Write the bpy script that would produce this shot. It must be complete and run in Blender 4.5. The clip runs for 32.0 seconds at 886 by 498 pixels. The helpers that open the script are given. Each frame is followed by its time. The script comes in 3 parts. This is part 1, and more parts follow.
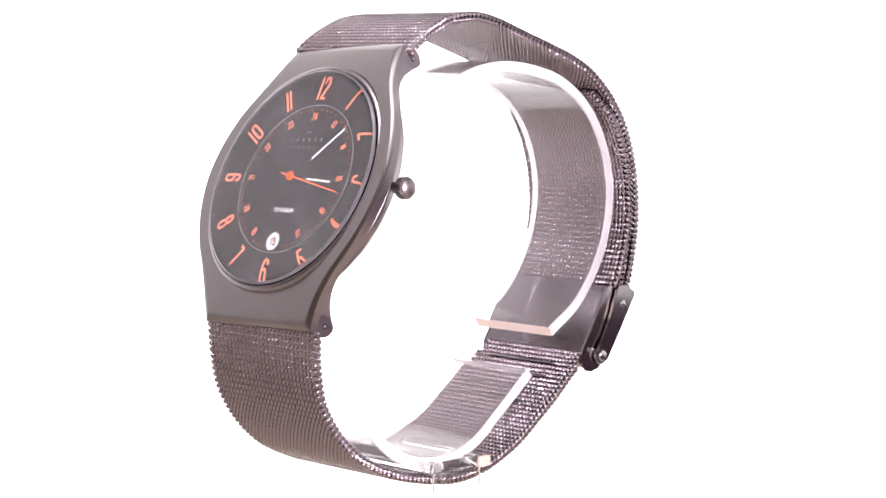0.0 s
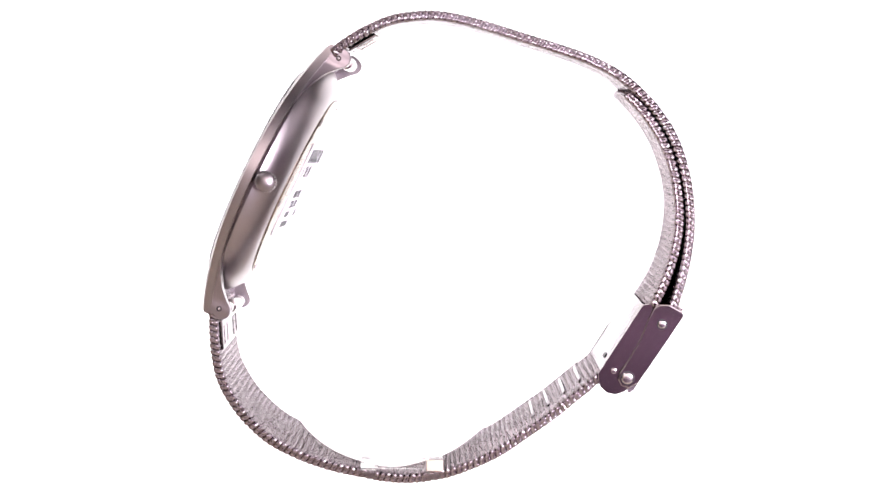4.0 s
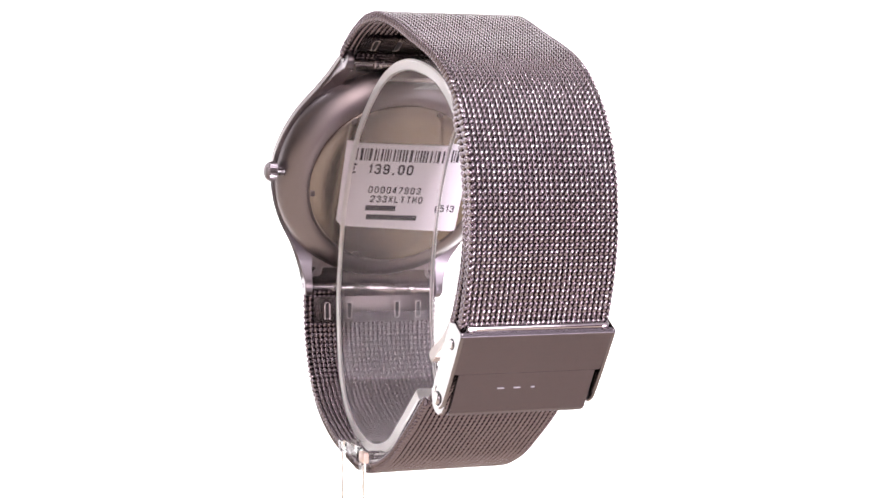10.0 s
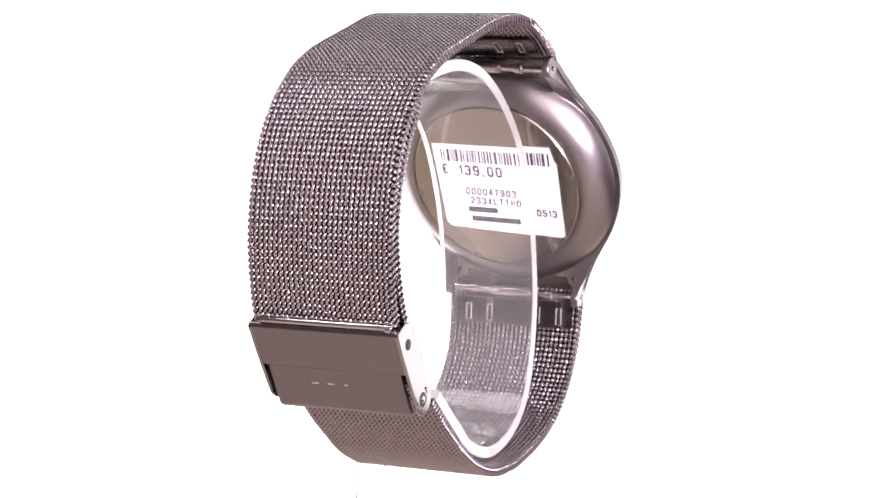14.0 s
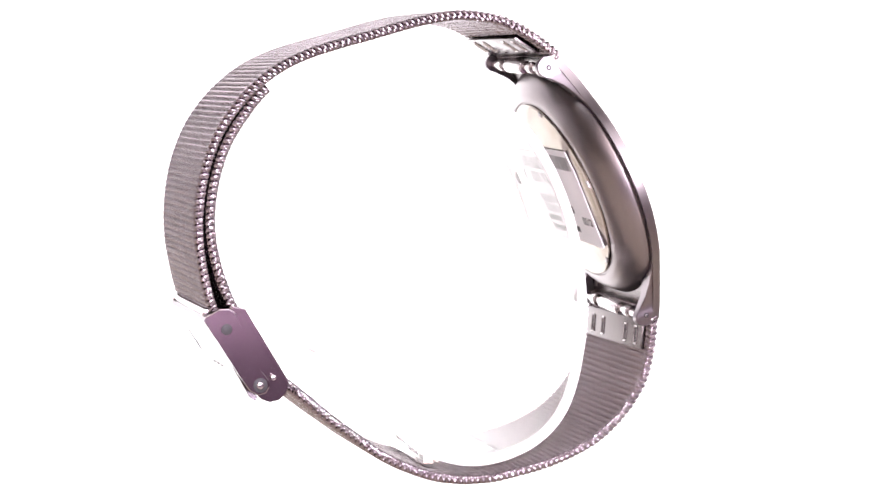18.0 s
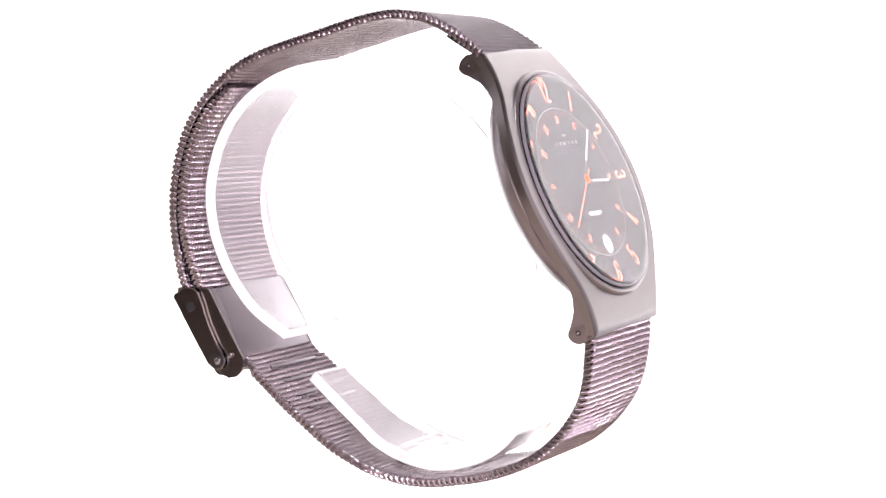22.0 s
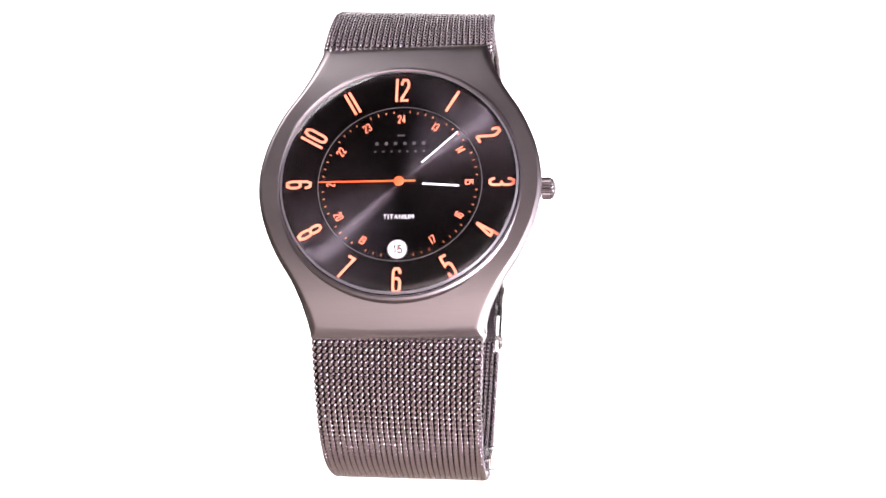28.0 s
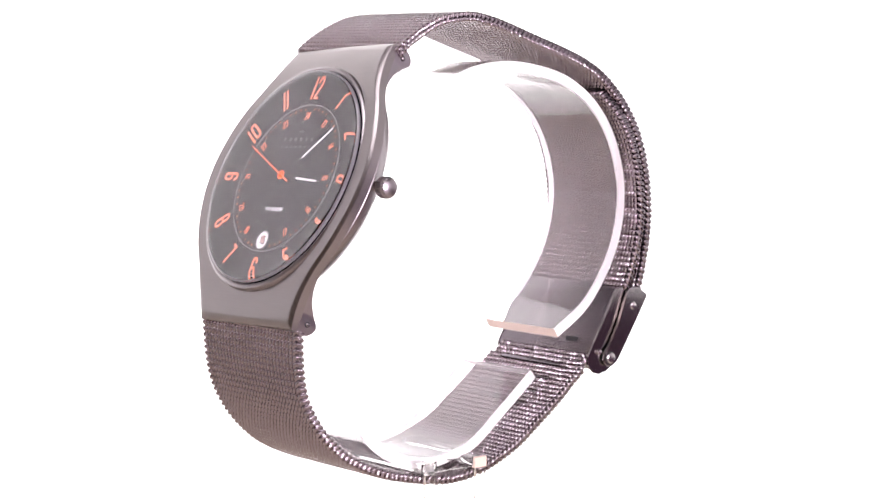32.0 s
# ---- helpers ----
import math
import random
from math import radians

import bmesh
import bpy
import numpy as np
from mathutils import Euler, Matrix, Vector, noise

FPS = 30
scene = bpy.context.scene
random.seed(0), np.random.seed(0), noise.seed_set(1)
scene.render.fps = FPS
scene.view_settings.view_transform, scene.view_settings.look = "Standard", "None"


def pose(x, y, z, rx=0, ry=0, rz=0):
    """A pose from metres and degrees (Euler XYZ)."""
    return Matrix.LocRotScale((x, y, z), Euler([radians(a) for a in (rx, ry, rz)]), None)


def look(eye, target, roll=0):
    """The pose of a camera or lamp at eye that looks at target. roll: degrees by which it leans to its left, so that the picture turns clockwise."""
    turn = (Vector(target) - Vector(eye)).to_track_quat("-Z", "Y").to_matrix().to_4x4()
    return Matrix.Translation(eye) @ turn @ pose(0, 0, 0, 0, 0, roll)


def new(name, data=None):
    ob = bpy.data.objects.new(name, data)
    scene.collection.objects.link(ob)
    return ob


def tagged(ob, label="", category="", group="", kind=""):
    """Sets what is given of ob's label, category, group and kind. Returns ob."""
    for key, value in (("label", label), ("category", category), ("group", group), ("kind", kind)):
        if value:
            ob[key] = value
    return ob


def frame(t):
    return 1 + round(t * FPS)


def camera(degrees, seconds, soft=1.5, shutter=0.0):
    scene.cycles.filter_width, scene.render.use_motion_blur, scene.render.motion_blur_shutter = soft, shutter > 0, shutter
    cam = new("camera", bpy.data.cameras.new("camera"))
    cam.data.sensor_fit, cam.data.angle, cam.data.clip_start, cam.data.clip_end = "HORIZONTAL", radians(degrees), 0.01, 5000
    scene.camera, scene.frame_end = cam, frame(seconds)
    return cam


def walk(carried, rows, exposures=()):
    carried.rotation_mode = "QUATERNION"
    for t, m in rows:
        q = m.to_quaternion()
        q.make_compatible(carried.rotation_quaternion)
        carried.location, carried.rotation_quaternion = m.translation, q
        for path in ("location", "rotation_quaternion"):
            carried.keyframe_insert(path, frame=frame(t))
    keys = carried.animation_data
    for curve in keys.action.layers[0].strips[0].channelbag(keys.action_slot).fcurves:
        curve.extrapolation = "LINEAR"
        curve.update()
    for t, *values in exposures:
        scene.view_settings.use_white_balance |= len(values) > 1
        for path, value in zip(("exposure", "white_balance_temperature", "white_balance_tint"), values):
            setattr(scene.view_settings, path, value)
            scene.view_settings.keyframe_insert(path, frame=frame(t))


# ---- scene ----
import itertools

cam = camera(25.56, 32.0, soft=1.5)

# the camera stands still, a little above the watch and looking slightly down
EYE = (0.00195, -0.2819, 0.08948)
DOWN = radians(4.795)
AIM = (EYE[0], EYE[1] + math.cos(DOWN), EYE[2] - math.sin(DOWN))
CAMPOSE = look(EYE, AIM, 0.904)
cam.data.dof.use_dof, cam.data.dof.focus_distance, cam.data.dof.aperture_fstop = True, 0.262, 70.0
walk(cam, [(0.0, CAMPOSE), (32.0, CAMPOSE)])

# ---- light ----
world = bpy.data.worlds.new("studio")
world.use_nodes = True
scene.world = world
world.node_tree.nodes["Background"].inputs[0].default_value = (1.0, 0.97, 0.95, 1)
world.node_tree.nodes["Background"].inputs[1].default_value = 0.05
scene.view_settings.exposure = 0.0


def soft_lamp(name, eye, target, sx, sy, watts, colour):
    lamp = bpy.data.lights.new(name, "AREA")
    lamp.shape, lamp.size, lamp.size_y, lamp.energy, lamp.color = "RECTANGLE", sx, sy, watts, colour
    ob = new(name, lamp)
    ob.matrix_world = look(eye, target)
    return ob


WATCH_MID = (0.0, 0.0, 0.066)
soft_lamp("softbox", (0.38, -0.55, 0.29), WATCH_MID, 0.40, 0.48, 2.25, (1.0, 0.91, 1.03))
soft_lamp("key_lamp", (0.25, -0.56, 0.10), WATCH_MID, 0.09, 0.12, 5.2, (1.0, 0.89, 1.04))
soft_lamp("top_lamp", (-0.31, -0.08, 0.62), WATCH_MID, 0.24, 0.24, 1.85, (1.0, 0.93, 1.0))
# two added lamps that only brighten unseen walls mirrored in the metal
soft_lamp("south_wall_fill", (0.05, -1.75, 0.95), (0.05, -2.5, 0.70), 0.7, 0.7, 85.0, (1.0, 0.93, 0.90))
soft_lamp("east_wall_fill", (1.3, -0.4, 1.0), (2.5, -0.2, 0.7), 0.4, 0.4, 24.0, (1.0, 0.94, 1.0))


# ---- materials ----
def material(name, colour, rough=0.5, metal=0.0, grain=0.0, scale=800.0, stretch=(1, 1, 1), bump=0.0, dirt=0.0, coat=0.0):
    m = bpy.data.materials.new(name)
    m.use_nodes = True
    t = m.node_tree
    b = t.nodes["Principled BSDF"]
    b.inputs["Base Color"].default_value = (*colour, 1)
    b.inputs["Roughness"].default_value = rough
    b.inputs["Metallic"].default_value = metal
    b.inputs["Coat Weight"].default_value = coat
    if grain or bump or dirt:
        pos = t.nodes.new("ShaderNodeTexCoord")
        mp = t.nodes.new("ShaderNodeMapping")
        mp.inputs["Scale"].default_value = stretch
        fine = t.nodes.new("ShaderNodeTexNoise")
        fine.inputs["Scale"].default_value, fine.inputs["Detail"].default_value = scale, 4
        big = t.nodes.new("ShaderNodeTexNoise")
        big.inputs["Scale"].default_value, big.inputs["Detail"].default_value = scale * 0.06, 3
        t.links.new(pos.outputs["Object"], mp.inputs["Vector"])
        t.links.new(mp.outputs["Vector"], fine.inputs["Vector"])
        t.links.new(pos.outputs["Object"], big.inputs["Vector"])
        mix = t.nodes.new("ShaderNodeMix")
        mix.data_type = "RGBA"
        mix.inputs["A"].default_value = (*[c * (1 - grain) for c in colour], 1)
        mix.inputs["B"].default_value = (*[min(1, c * (1 + grain)) for c in colour], 1)
        t.links.new(fine.outputs["Fac"], mix.inputs["Factor"])
        t.links.new(mix.outputs["Result"], b.inputs["Base Color"])
        rg = t.nodes.new("ShaderNodeMapRange")
        rg.inputs["To Min"].default_value, rg.inputs["To Max"].default_value = max(0.02, rough - dirt), rough + dirt
        t.links.new(big.outputs["Fac"], rg.inputs["Value"])
        t.links.new(rg.outputs["Result"], b.inputs["Roughness"])
        if bump:
            bp = t.nodes.new("ShaderNodeBump")
            bp.inputs["Strength"].default_value, bp.inputs["Distance"].default_value = bump, 0.00004
            t.links.new(fine.outputs["Fac"], bp.inputs["Height"])
            t.links.new(bp.outputs["Normal"], b.inputs["Normal"])
    return m


def clear(name, tint, rough, ior):
    m = bpy.data.materials.new(name)
    m.use_nodes = True
    b = m.node_tree.nodes["Principled BSDF"]
    b.inputs["Base Color"].default_value = (*tint, 1)
    b.inputs["Roughness"].default_value = rough
    b.inputs["IOR"].default_value = ior
    b.inputs["Transmission Weight"].default_value = 1.0
    return m


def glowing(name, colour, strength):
    """Paper made to glow by emission instead of lamps: full in the middle, falling off towards its two side edges."""
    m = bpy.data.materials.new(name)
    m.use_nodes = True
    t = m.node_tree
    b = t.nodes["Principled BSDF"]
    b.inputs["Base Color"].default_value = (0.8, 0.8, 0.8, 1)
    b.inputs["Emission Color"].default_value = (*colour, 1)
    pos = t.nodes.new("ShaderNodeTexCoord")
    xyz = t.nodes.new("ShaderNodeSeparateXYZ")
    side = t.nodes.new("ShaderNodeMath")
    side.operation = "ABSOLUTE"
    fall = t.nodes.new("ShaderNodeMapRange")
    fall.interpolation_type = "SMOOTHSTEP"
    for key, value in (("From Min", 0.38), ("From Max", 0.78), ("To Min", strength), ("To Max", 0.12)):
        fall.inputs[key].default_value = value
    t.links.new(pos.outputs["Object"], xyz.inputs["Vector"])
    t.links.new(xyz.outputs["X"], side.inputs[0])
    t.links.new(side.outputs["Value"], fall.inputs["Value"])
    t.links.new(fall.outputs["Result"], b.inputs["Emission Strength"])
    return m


def sunburst(name, colour):
    """Metal brushed along its radii: a gloss that spreads round the centre and stays narrow along each ray."""
    m = bpy.data.materials.new(name)
    m.use_nodes = True
    t = m.node_tree
    t.nodes.remove(t.nodes["Principled BSDF"])
    g = t.nodes.new("ShaderNodeBsdfAnisotropic")
    g.inputs["Roughness"].default_value, g.inputs["Anisotropy"].default_value = 0.21, -0.88
    tan = t.nodes.new("ShaderNodeTangent")
    tan.direction_type, tan.axis = "RADIAL", "Z"
    t.links.new(tan.outputs["Tangent"], g.inputs["Tangent"])
    pos = t.nodes.new("ShaderNodeTexCoord")
    grain = t.nodes.new("ShaderNodeTexNoise")
    grain.inputs["Scale"].default_value = 900
    t.links.new(pos.outputs["Object"], grain.inputs["Vector"])
    mix = t.nodes.new("ShaderNodeMix")
    mix.data_type = "RGBA"
    mix.inputs["A"].default_value = (*[c * 0.93 for c in colour], 1)
    mix.inputs["B"].default_value = (*[c * 1.07 for c in colour], 1)
    t.links.new(grain.outputs["Fac"], mix.inputs["Factor"])
    t.links.new(mix.outputs["Result"], g.inputs["Color"])
    t.links.new(g.outputs["BSDF"], t.nodes["Material Output"].inputs["Surface"])
    return m


TITAN = material("brushed_titanium", (0.272, 0.248, 0.246), 0.33, 1.0, 0.06, 9000, (0.02, 1, 1), 0.12, 0.04)
TITAN_SIDE = material("satin_titanium", (0.30, 0.272, 0.278), 0.34, 1.0, 0.06, 4000, (1, 1, 1), 0.08, 0.05)
LUG = material("satin_titanium_flank", (0.29, 0.262, 0.277), 0.30, 1.0, 0.06, 4000, (1, 0.05, 1), 0.1, 0.02)
STEEL = material("polished_steel", (0.52, 0.49, 0.49), 0.16, 1.0, 0.05, 3000, (1, 1, 1), 0.05, 0.05)
BACK = material("matte_case_back_steel", (0.35, 0.31, 0.27), 0.24, 1.0, 0.06, 3000, (1, 1, 1), 0.05, 0.06)
WIRE = material("gunmetal_wire", (0.285, 0.246, 0.262), 0.14, 1.0, 0.10, 1500, (1, 1, 1), 0.0, 0.08)
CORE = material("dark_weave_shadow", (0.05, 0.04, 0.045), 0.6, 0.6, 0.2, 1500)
BUCKLE = material("brushed_buckle_titanium", (0.20, 0.176, 0.190), 0.25, 1.0, 0.06, 5000, (0.03, 1, 1), 0.06, 0.008)
BUCKLE_SIDE = material("dark_brushed_buckle_side", (0.30, 0.28, 0.28), 0.08, 1.0, 0.06, 5000, (1, 1, 0.05), 0.012, 0.02)
ENGRAVED = material("dull_engraving", (0.32, 0.30, 0.31), 0.6, 0.0, 0.1, 3000)
DIAL = sunburst("black_sunburst_dial", (0.041, 0.036, 0.040))
ORANGE = material("orange_lume_paint", (0.90, 0.23, 0.12), 0.5, 0.0, 0.06, 4000)
ORANGE_HAND = material("orange_hand_lacquer", (0.86, 0.11, 0.02), 0.35, 0.0, 0.04, 4000)
ENDSTEEL = material("dark_polished_steel", (0.12, 0.103, 0.102), 0.20, 1.0, 0.05, 3000, (1, 1, 1), 0.03, 0.04)
PRINT = material("raised_dark_print", (0.15, 0.14, 0.15), 0.36, 1.0, 0.05, 4000)
MARK = material("pale_orange_lume", (0.80, 0.27, 0.13), 0.5, 0.0, 0.06, 4000)
SILVERLINE = material("silver_dial_print", (0.30, 0.28, 0.29), 0.3, 1.0, 0.05, 4000)
LUME = material("white_lume", (0.85, 0.84, 0.86), 0.5, 0.0, 0.03, 4000)
BLACKHAND = material("black_hand_metal", (0.06, 0.055, 0.06), 0.25, 1.0, 0.05, 4000)
PAPER = material("white_label_paper", (0.82, 0.80, 0.83), 0.6, 0.0, 0.03, 2500, (1, 1, 1), 0.1)
INK = material("black_label_ink", (0.04, 0.04, 0.045), 0.6, 0.0, 0.1, 3000)
# near-black: painted shade of holes, slots and rivet gaps; also the stamp
DARK = material("dark_hole_shade_and_stamp", (0.03, 0.028, 0.03), 0.5, 0.5, 0.1, 2000)
ACRYL = clear("clear_acrylic", (0.985, 0.975, 0.965), 0.025, 1.22)
ACRYL.node_tree.nodes["Principled BSDF"].inputs["Transmission Weight"].default_value = 0.957
LEGCLEAR = clear("clear_leg_acrylic", (0.93, 0.93, 0.92), 0.03, 1.2)
PEACH = material("sawn_cream_edge", (0.92, 0.78, 0.68), 0.5, 0.0, 0.05, 600, (1, 1, 1), 0.1)
PAD = material("clear_cream_pad", (0.90, 0.70, 0.57), 0.4, 0.0, 0.05, 600)
PAD.node_tree.nodes["Principled BSDF"].inputs["Transmission Weight"].default_value = 0.35
FROST = material("sawn_acrylic_edge", (0.97, 0.945, 0.92), 0.5, 0.0, 0.02, 600, (1, 1, 1), 0.1)
FROST.node_tree.nodes["Principled BSDF"].inputs["Transmission Weight"].default_value = 0.7
GLASS = clear("mineral_crystal", (1, 1, 1), 0.0, 1.52)
# pale colour that paints the reflection along the crystal's rim
RIM_GLEAM = material("pale_rim_gleam", (0.55, 0.53, 0.56), 0.35, 0.0, 0.03, 2000)
RIM_GLEAM.node_tree.nodes["Principled BSDF"].inputs["Transmission Weight"].default_value = 0.8
WHITE = glowing("white_glowing_paper", (1.0, 0.985, 0.995), 1.9)
WALL = material("beige_room_wall", (0.36, 0.295, 0.21), 0.8, 0.0, 0.1, 8)
PLUM = material("mauve_grey_room_wall", (0.43, 0.375, 0.395), 0.8, 0.0, 0.1, 8)
PALE = material("pale_reflector_wall", (0.66, 0.62, 0.66), 0.8, 0.0, 0.05, 8)
CEILING = material("dark_ceiling", (0.09, 0.068, 0.082), 0.8, 0.0, 0.1, 8)
BROWN_FLOOR = material("dark_brown_floor", (0.12, 0.092, 0.072), 0.5, 0.0, 0.2, 14, (1, 8, 1))
PLUM_FLOOR = material("dark_plum_floor", (0.10, 0.062, 0.088), 0.9, 0.0, 0.15, 300)
PLUM_FLOOR.node_tree.nodes["Principled BSDF"].inputs["Specular IOR Level"].default_value = 0.0
TABLE = material("tan_table_top", (0.60, 0.515, 0.42), 0.5, 0.0, 0.15, 14, (1, 8, 1))

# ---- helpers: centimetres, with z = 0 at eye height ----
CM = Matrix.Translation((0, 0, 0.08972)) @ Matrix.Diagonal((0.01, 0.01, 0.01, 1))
SMALL = Matrix.Diagonal((0.01, 0.01, 0.01, 1))
TILT = radians(24.87)
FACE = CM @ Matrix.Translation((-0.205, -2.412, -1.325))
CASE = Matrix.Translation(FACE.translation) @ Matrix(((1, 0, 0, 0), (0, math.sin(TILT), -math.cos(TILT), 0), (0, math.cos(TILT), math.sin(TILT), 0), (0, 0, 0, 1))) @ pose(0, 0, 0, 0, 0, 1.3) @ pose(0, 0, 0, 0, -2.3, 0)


DIALFRAME = CASE @ Matrix.Translation((0, 0, -0.0003))


def part(name, bm, mat, parent, label="", at=None, smooth=True):
    """Links a bmesh in centimetres as one mesh under parent; at: the case's own frame, else the watch's."""
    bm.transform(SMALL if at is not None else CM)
    bmesh.ops.recalc_face_normals(bm, faces=bm.faces)
    me = bpy.data.meshes.new(name)
    bm.to_mesh(me)
    bm.free()
    me.materials.append(mat)
    if smooth:
        for f in me.polygons:
            f.use_smooth = True
        me.set_sharp_from_angle(angle=radians(35))
    ob = new(name, me)
    hang(ob, parent, at)
    return tagged(ob, label) if label else ob


def hang(ob, parent, at=None):
    m = at if at is not None else Matrix.Identity(4)
    ob.parent = parent
    up = parent.matrix_basis.copy() if parent.parent else Matrix.Identity(4)
    ob.matrix_basis = up.inverted() @ m


def box(bm, x0, x1, y0, y1, z0, z1, bevel=0.0):
    m = Matrix.Translation(((x0 + x1) / 2, (y0 + y1) / 2, (z0 + z1) / 2)) @ Matrix.Diagonal((x1 - x0, y1 - y0, z1 - z0, 1))
    made = bmesh.ops.create_cube(bm, size=1, matrix=m)["verts"]
    if bevel:
        edges = list({e for v in made for e in v.link_edges})
        bmesh.ops.bevel(bm, geom=edges, offset=bevel, segments=2, profile=0.6, affect="EDGES")
    return bm


def prism(poly, x0, x1, bevel=0.0, axis="x"):
    """A plate with outline poly: in (y, z) and thick along x, or in (x, y) and thick along z."""
    bm = bmesh.new()
    put = (lambda p, h: (h, p[0], p[1])) if axis == "x" else (lambda p, h: (p[0], p[1], h))
    a = [bm.verts.new(put(p, x0)) for p in poly]
    b = [bm.verts.new(put(p, x1)) for p in poly]
    bm.faces.new(a)
    bm.faces.new(b[::-1])
    n = len(poly)
    for i in range(n):
        bm.faces.new((a[i], b[i], b[(i + 1) % n], a[(i + 1) % n]))
    if bevel:
        bmesh.ops.bevel(bm, geom=[e for e in bm.edges], offset=bevel, segments=2, profile=0.6, affect="EDGES", clamp_overlap=True)
    return bm


def rod(bm, p, q, r, n=20, bevel=0.0):
    p, q = Vector(p), Vector(q)
    d = q - p
    m = Matrix.Translation((p + q) / 2) @ d.to_track_quat("Z", "Y").to_matrix().to_4x4()
    made = bmesh.ops.create_cone(bm, cap_ends=True, segments=n, radius1=r, radius2=r, depth=d.length, matrix=m)["verts"]
    if bevel:
        rim = [e for e in {e for v in made for e in v.link_edges} if len(e.link_faces) == 2 and any(len(f.verts) > 4 for f in e.link_faces)]
        bmesh.ops.bevel(bm, geom=rim, offset=bevel, segments=3, profile=0.5, affect="EDGES")
    return bm


def lathe(profile, n=96, closed=False):
    """Turns (r, z) points round the z axis."""
    bm = bmesh.new()
    rings = []
    for r, z in profile:
        if r < 1e-6:
            rings.append([bm.verts.new((0, 0, z))])
        else:
            rings.append([bm.verts.new((r * math.cos(2 * math.pi * i / n), r * math.sin(2 * math.pi * i / n), z)) for i in range(n)])
    pairs = list(zip(rings, rings[1:])) + ([(rings[-1], rings[0])] if closed else [])
    for a, b in pairs:
        for i in range(n):
            j = (i + 1) % n
            if len(a) == 1:
                bm.faces.new((a[0], b[i], b[j]))
            elif len(b) == 1:
                bm.faces.new((a[i], a[j], b[0]))
            else:
                bm.faces.new((a[i], a[j], b[j], b[i]))
    return bm


def spline(points, step):
    """Points at equal steps along a smooth curve through points, each with its direction."""
    p = [Vector(q) for q in points]
    p = [2 * p[0] - p[1]] + p + [2 * p[-1] - p[-2]]
    dense = []
    for i in range(1, len(p) - 2):
        for k in range(40):
            t = k / 40
            a, b, c, d = p[i - 1], p[i], p[i + 1], p[i + 2]
            dense.append(0.5 * (2 * b + (c - a) * t + (2 * a - 5 * b + 4 * c - d) * t * t + (3 * b - a - 3 * c + d) * t ** 3))
    dense.append(p[-2])
    total = sum((b - a).length for a, b in zip(dense, dense[1:]))
    count = max(2, round(total / step))
    out, run, want = [], 0.0, 0.0
    for a, b in zip(dense, dense[1:]):
        seg = (b - a).length
        while want <= run + seg + 1e-9 and len(out) <= count:
            out.append((a + (b - a) * ((want - run) / max(seg, 1e-9)), (b - a).normalized()))
            want += total / count
        run += seg
    return out


# ---- the studio round the watch ----
def sweep():
    """White paper behind the turning watch: flat at first, then rising in a curve; it stops short of the watch's foot."""
    bm = bmesh.new()
    n, front = 48, 0.195
    prof = [(0.0, 0.0), (0.24, 0.0), (0.42, 0.0), (0.60, 0.0)]
    prof += [(0.6 + 0.3 * math.sin(radians(15 * k)), 0.3 - 0.3 * math.cos(radians(15 * k))) for k in range(1, 7)]
    prof += [(0.9, 0.42), (0.9, 0.60), (0.9, 0.80)]
    rows = []
    for r, z in prof:
        row = []
        for i in range(n + 1):
            a = radians(8 + 162 * i / n)
            q = max(r, min(0.6, front * (1 + 1.1 * math.cos(a) ** 2) / max(0.05, math.sin(a))))
            row.append(bm.verts.new((q * math.cos(a), q * math.sin(a) - 0.12, z)))
        rows.append(row)
    for a, b in zip(rows, rows[1:]):
        for i in range(n):
            bm.faces.new((a[i], a[i + 1], b[i + 1], b[i]))
    bmesh.ops.remove_doubles(bm, verts=bm.verts, dist=1e-5)
    me = bpy.data.meshes.new("backdrop")
    bm.to_mesh(me)
    bm.free()
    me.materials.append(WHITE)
    for f in me.polygons:
        f.use_smooth = True
    tagged(new("backdrop", me), "seamless white paper backdrop curving up, made to glow", "backdrop", kind="structure")


def slab(name, mat, outline, z0, z1, label, category):
    """A flat piece of the room with its outline in (x, y)."""
    bm = prism(outline, z0, z1, axis="z")
    bmesh.ops.recalc_face_normals(bm, faces=bm.faces)
    me = bpy.data.meshes.new(name)
    bm.to_mesh(me)
    bm.free()
    me.materials.append(mat)
    return tagged(new(name, me), label, category, kind="structure")


def block(x0, x1, y0, y1):
    return [(x0, y0), (x1, y0), (x1, y1), (x0, y1)]


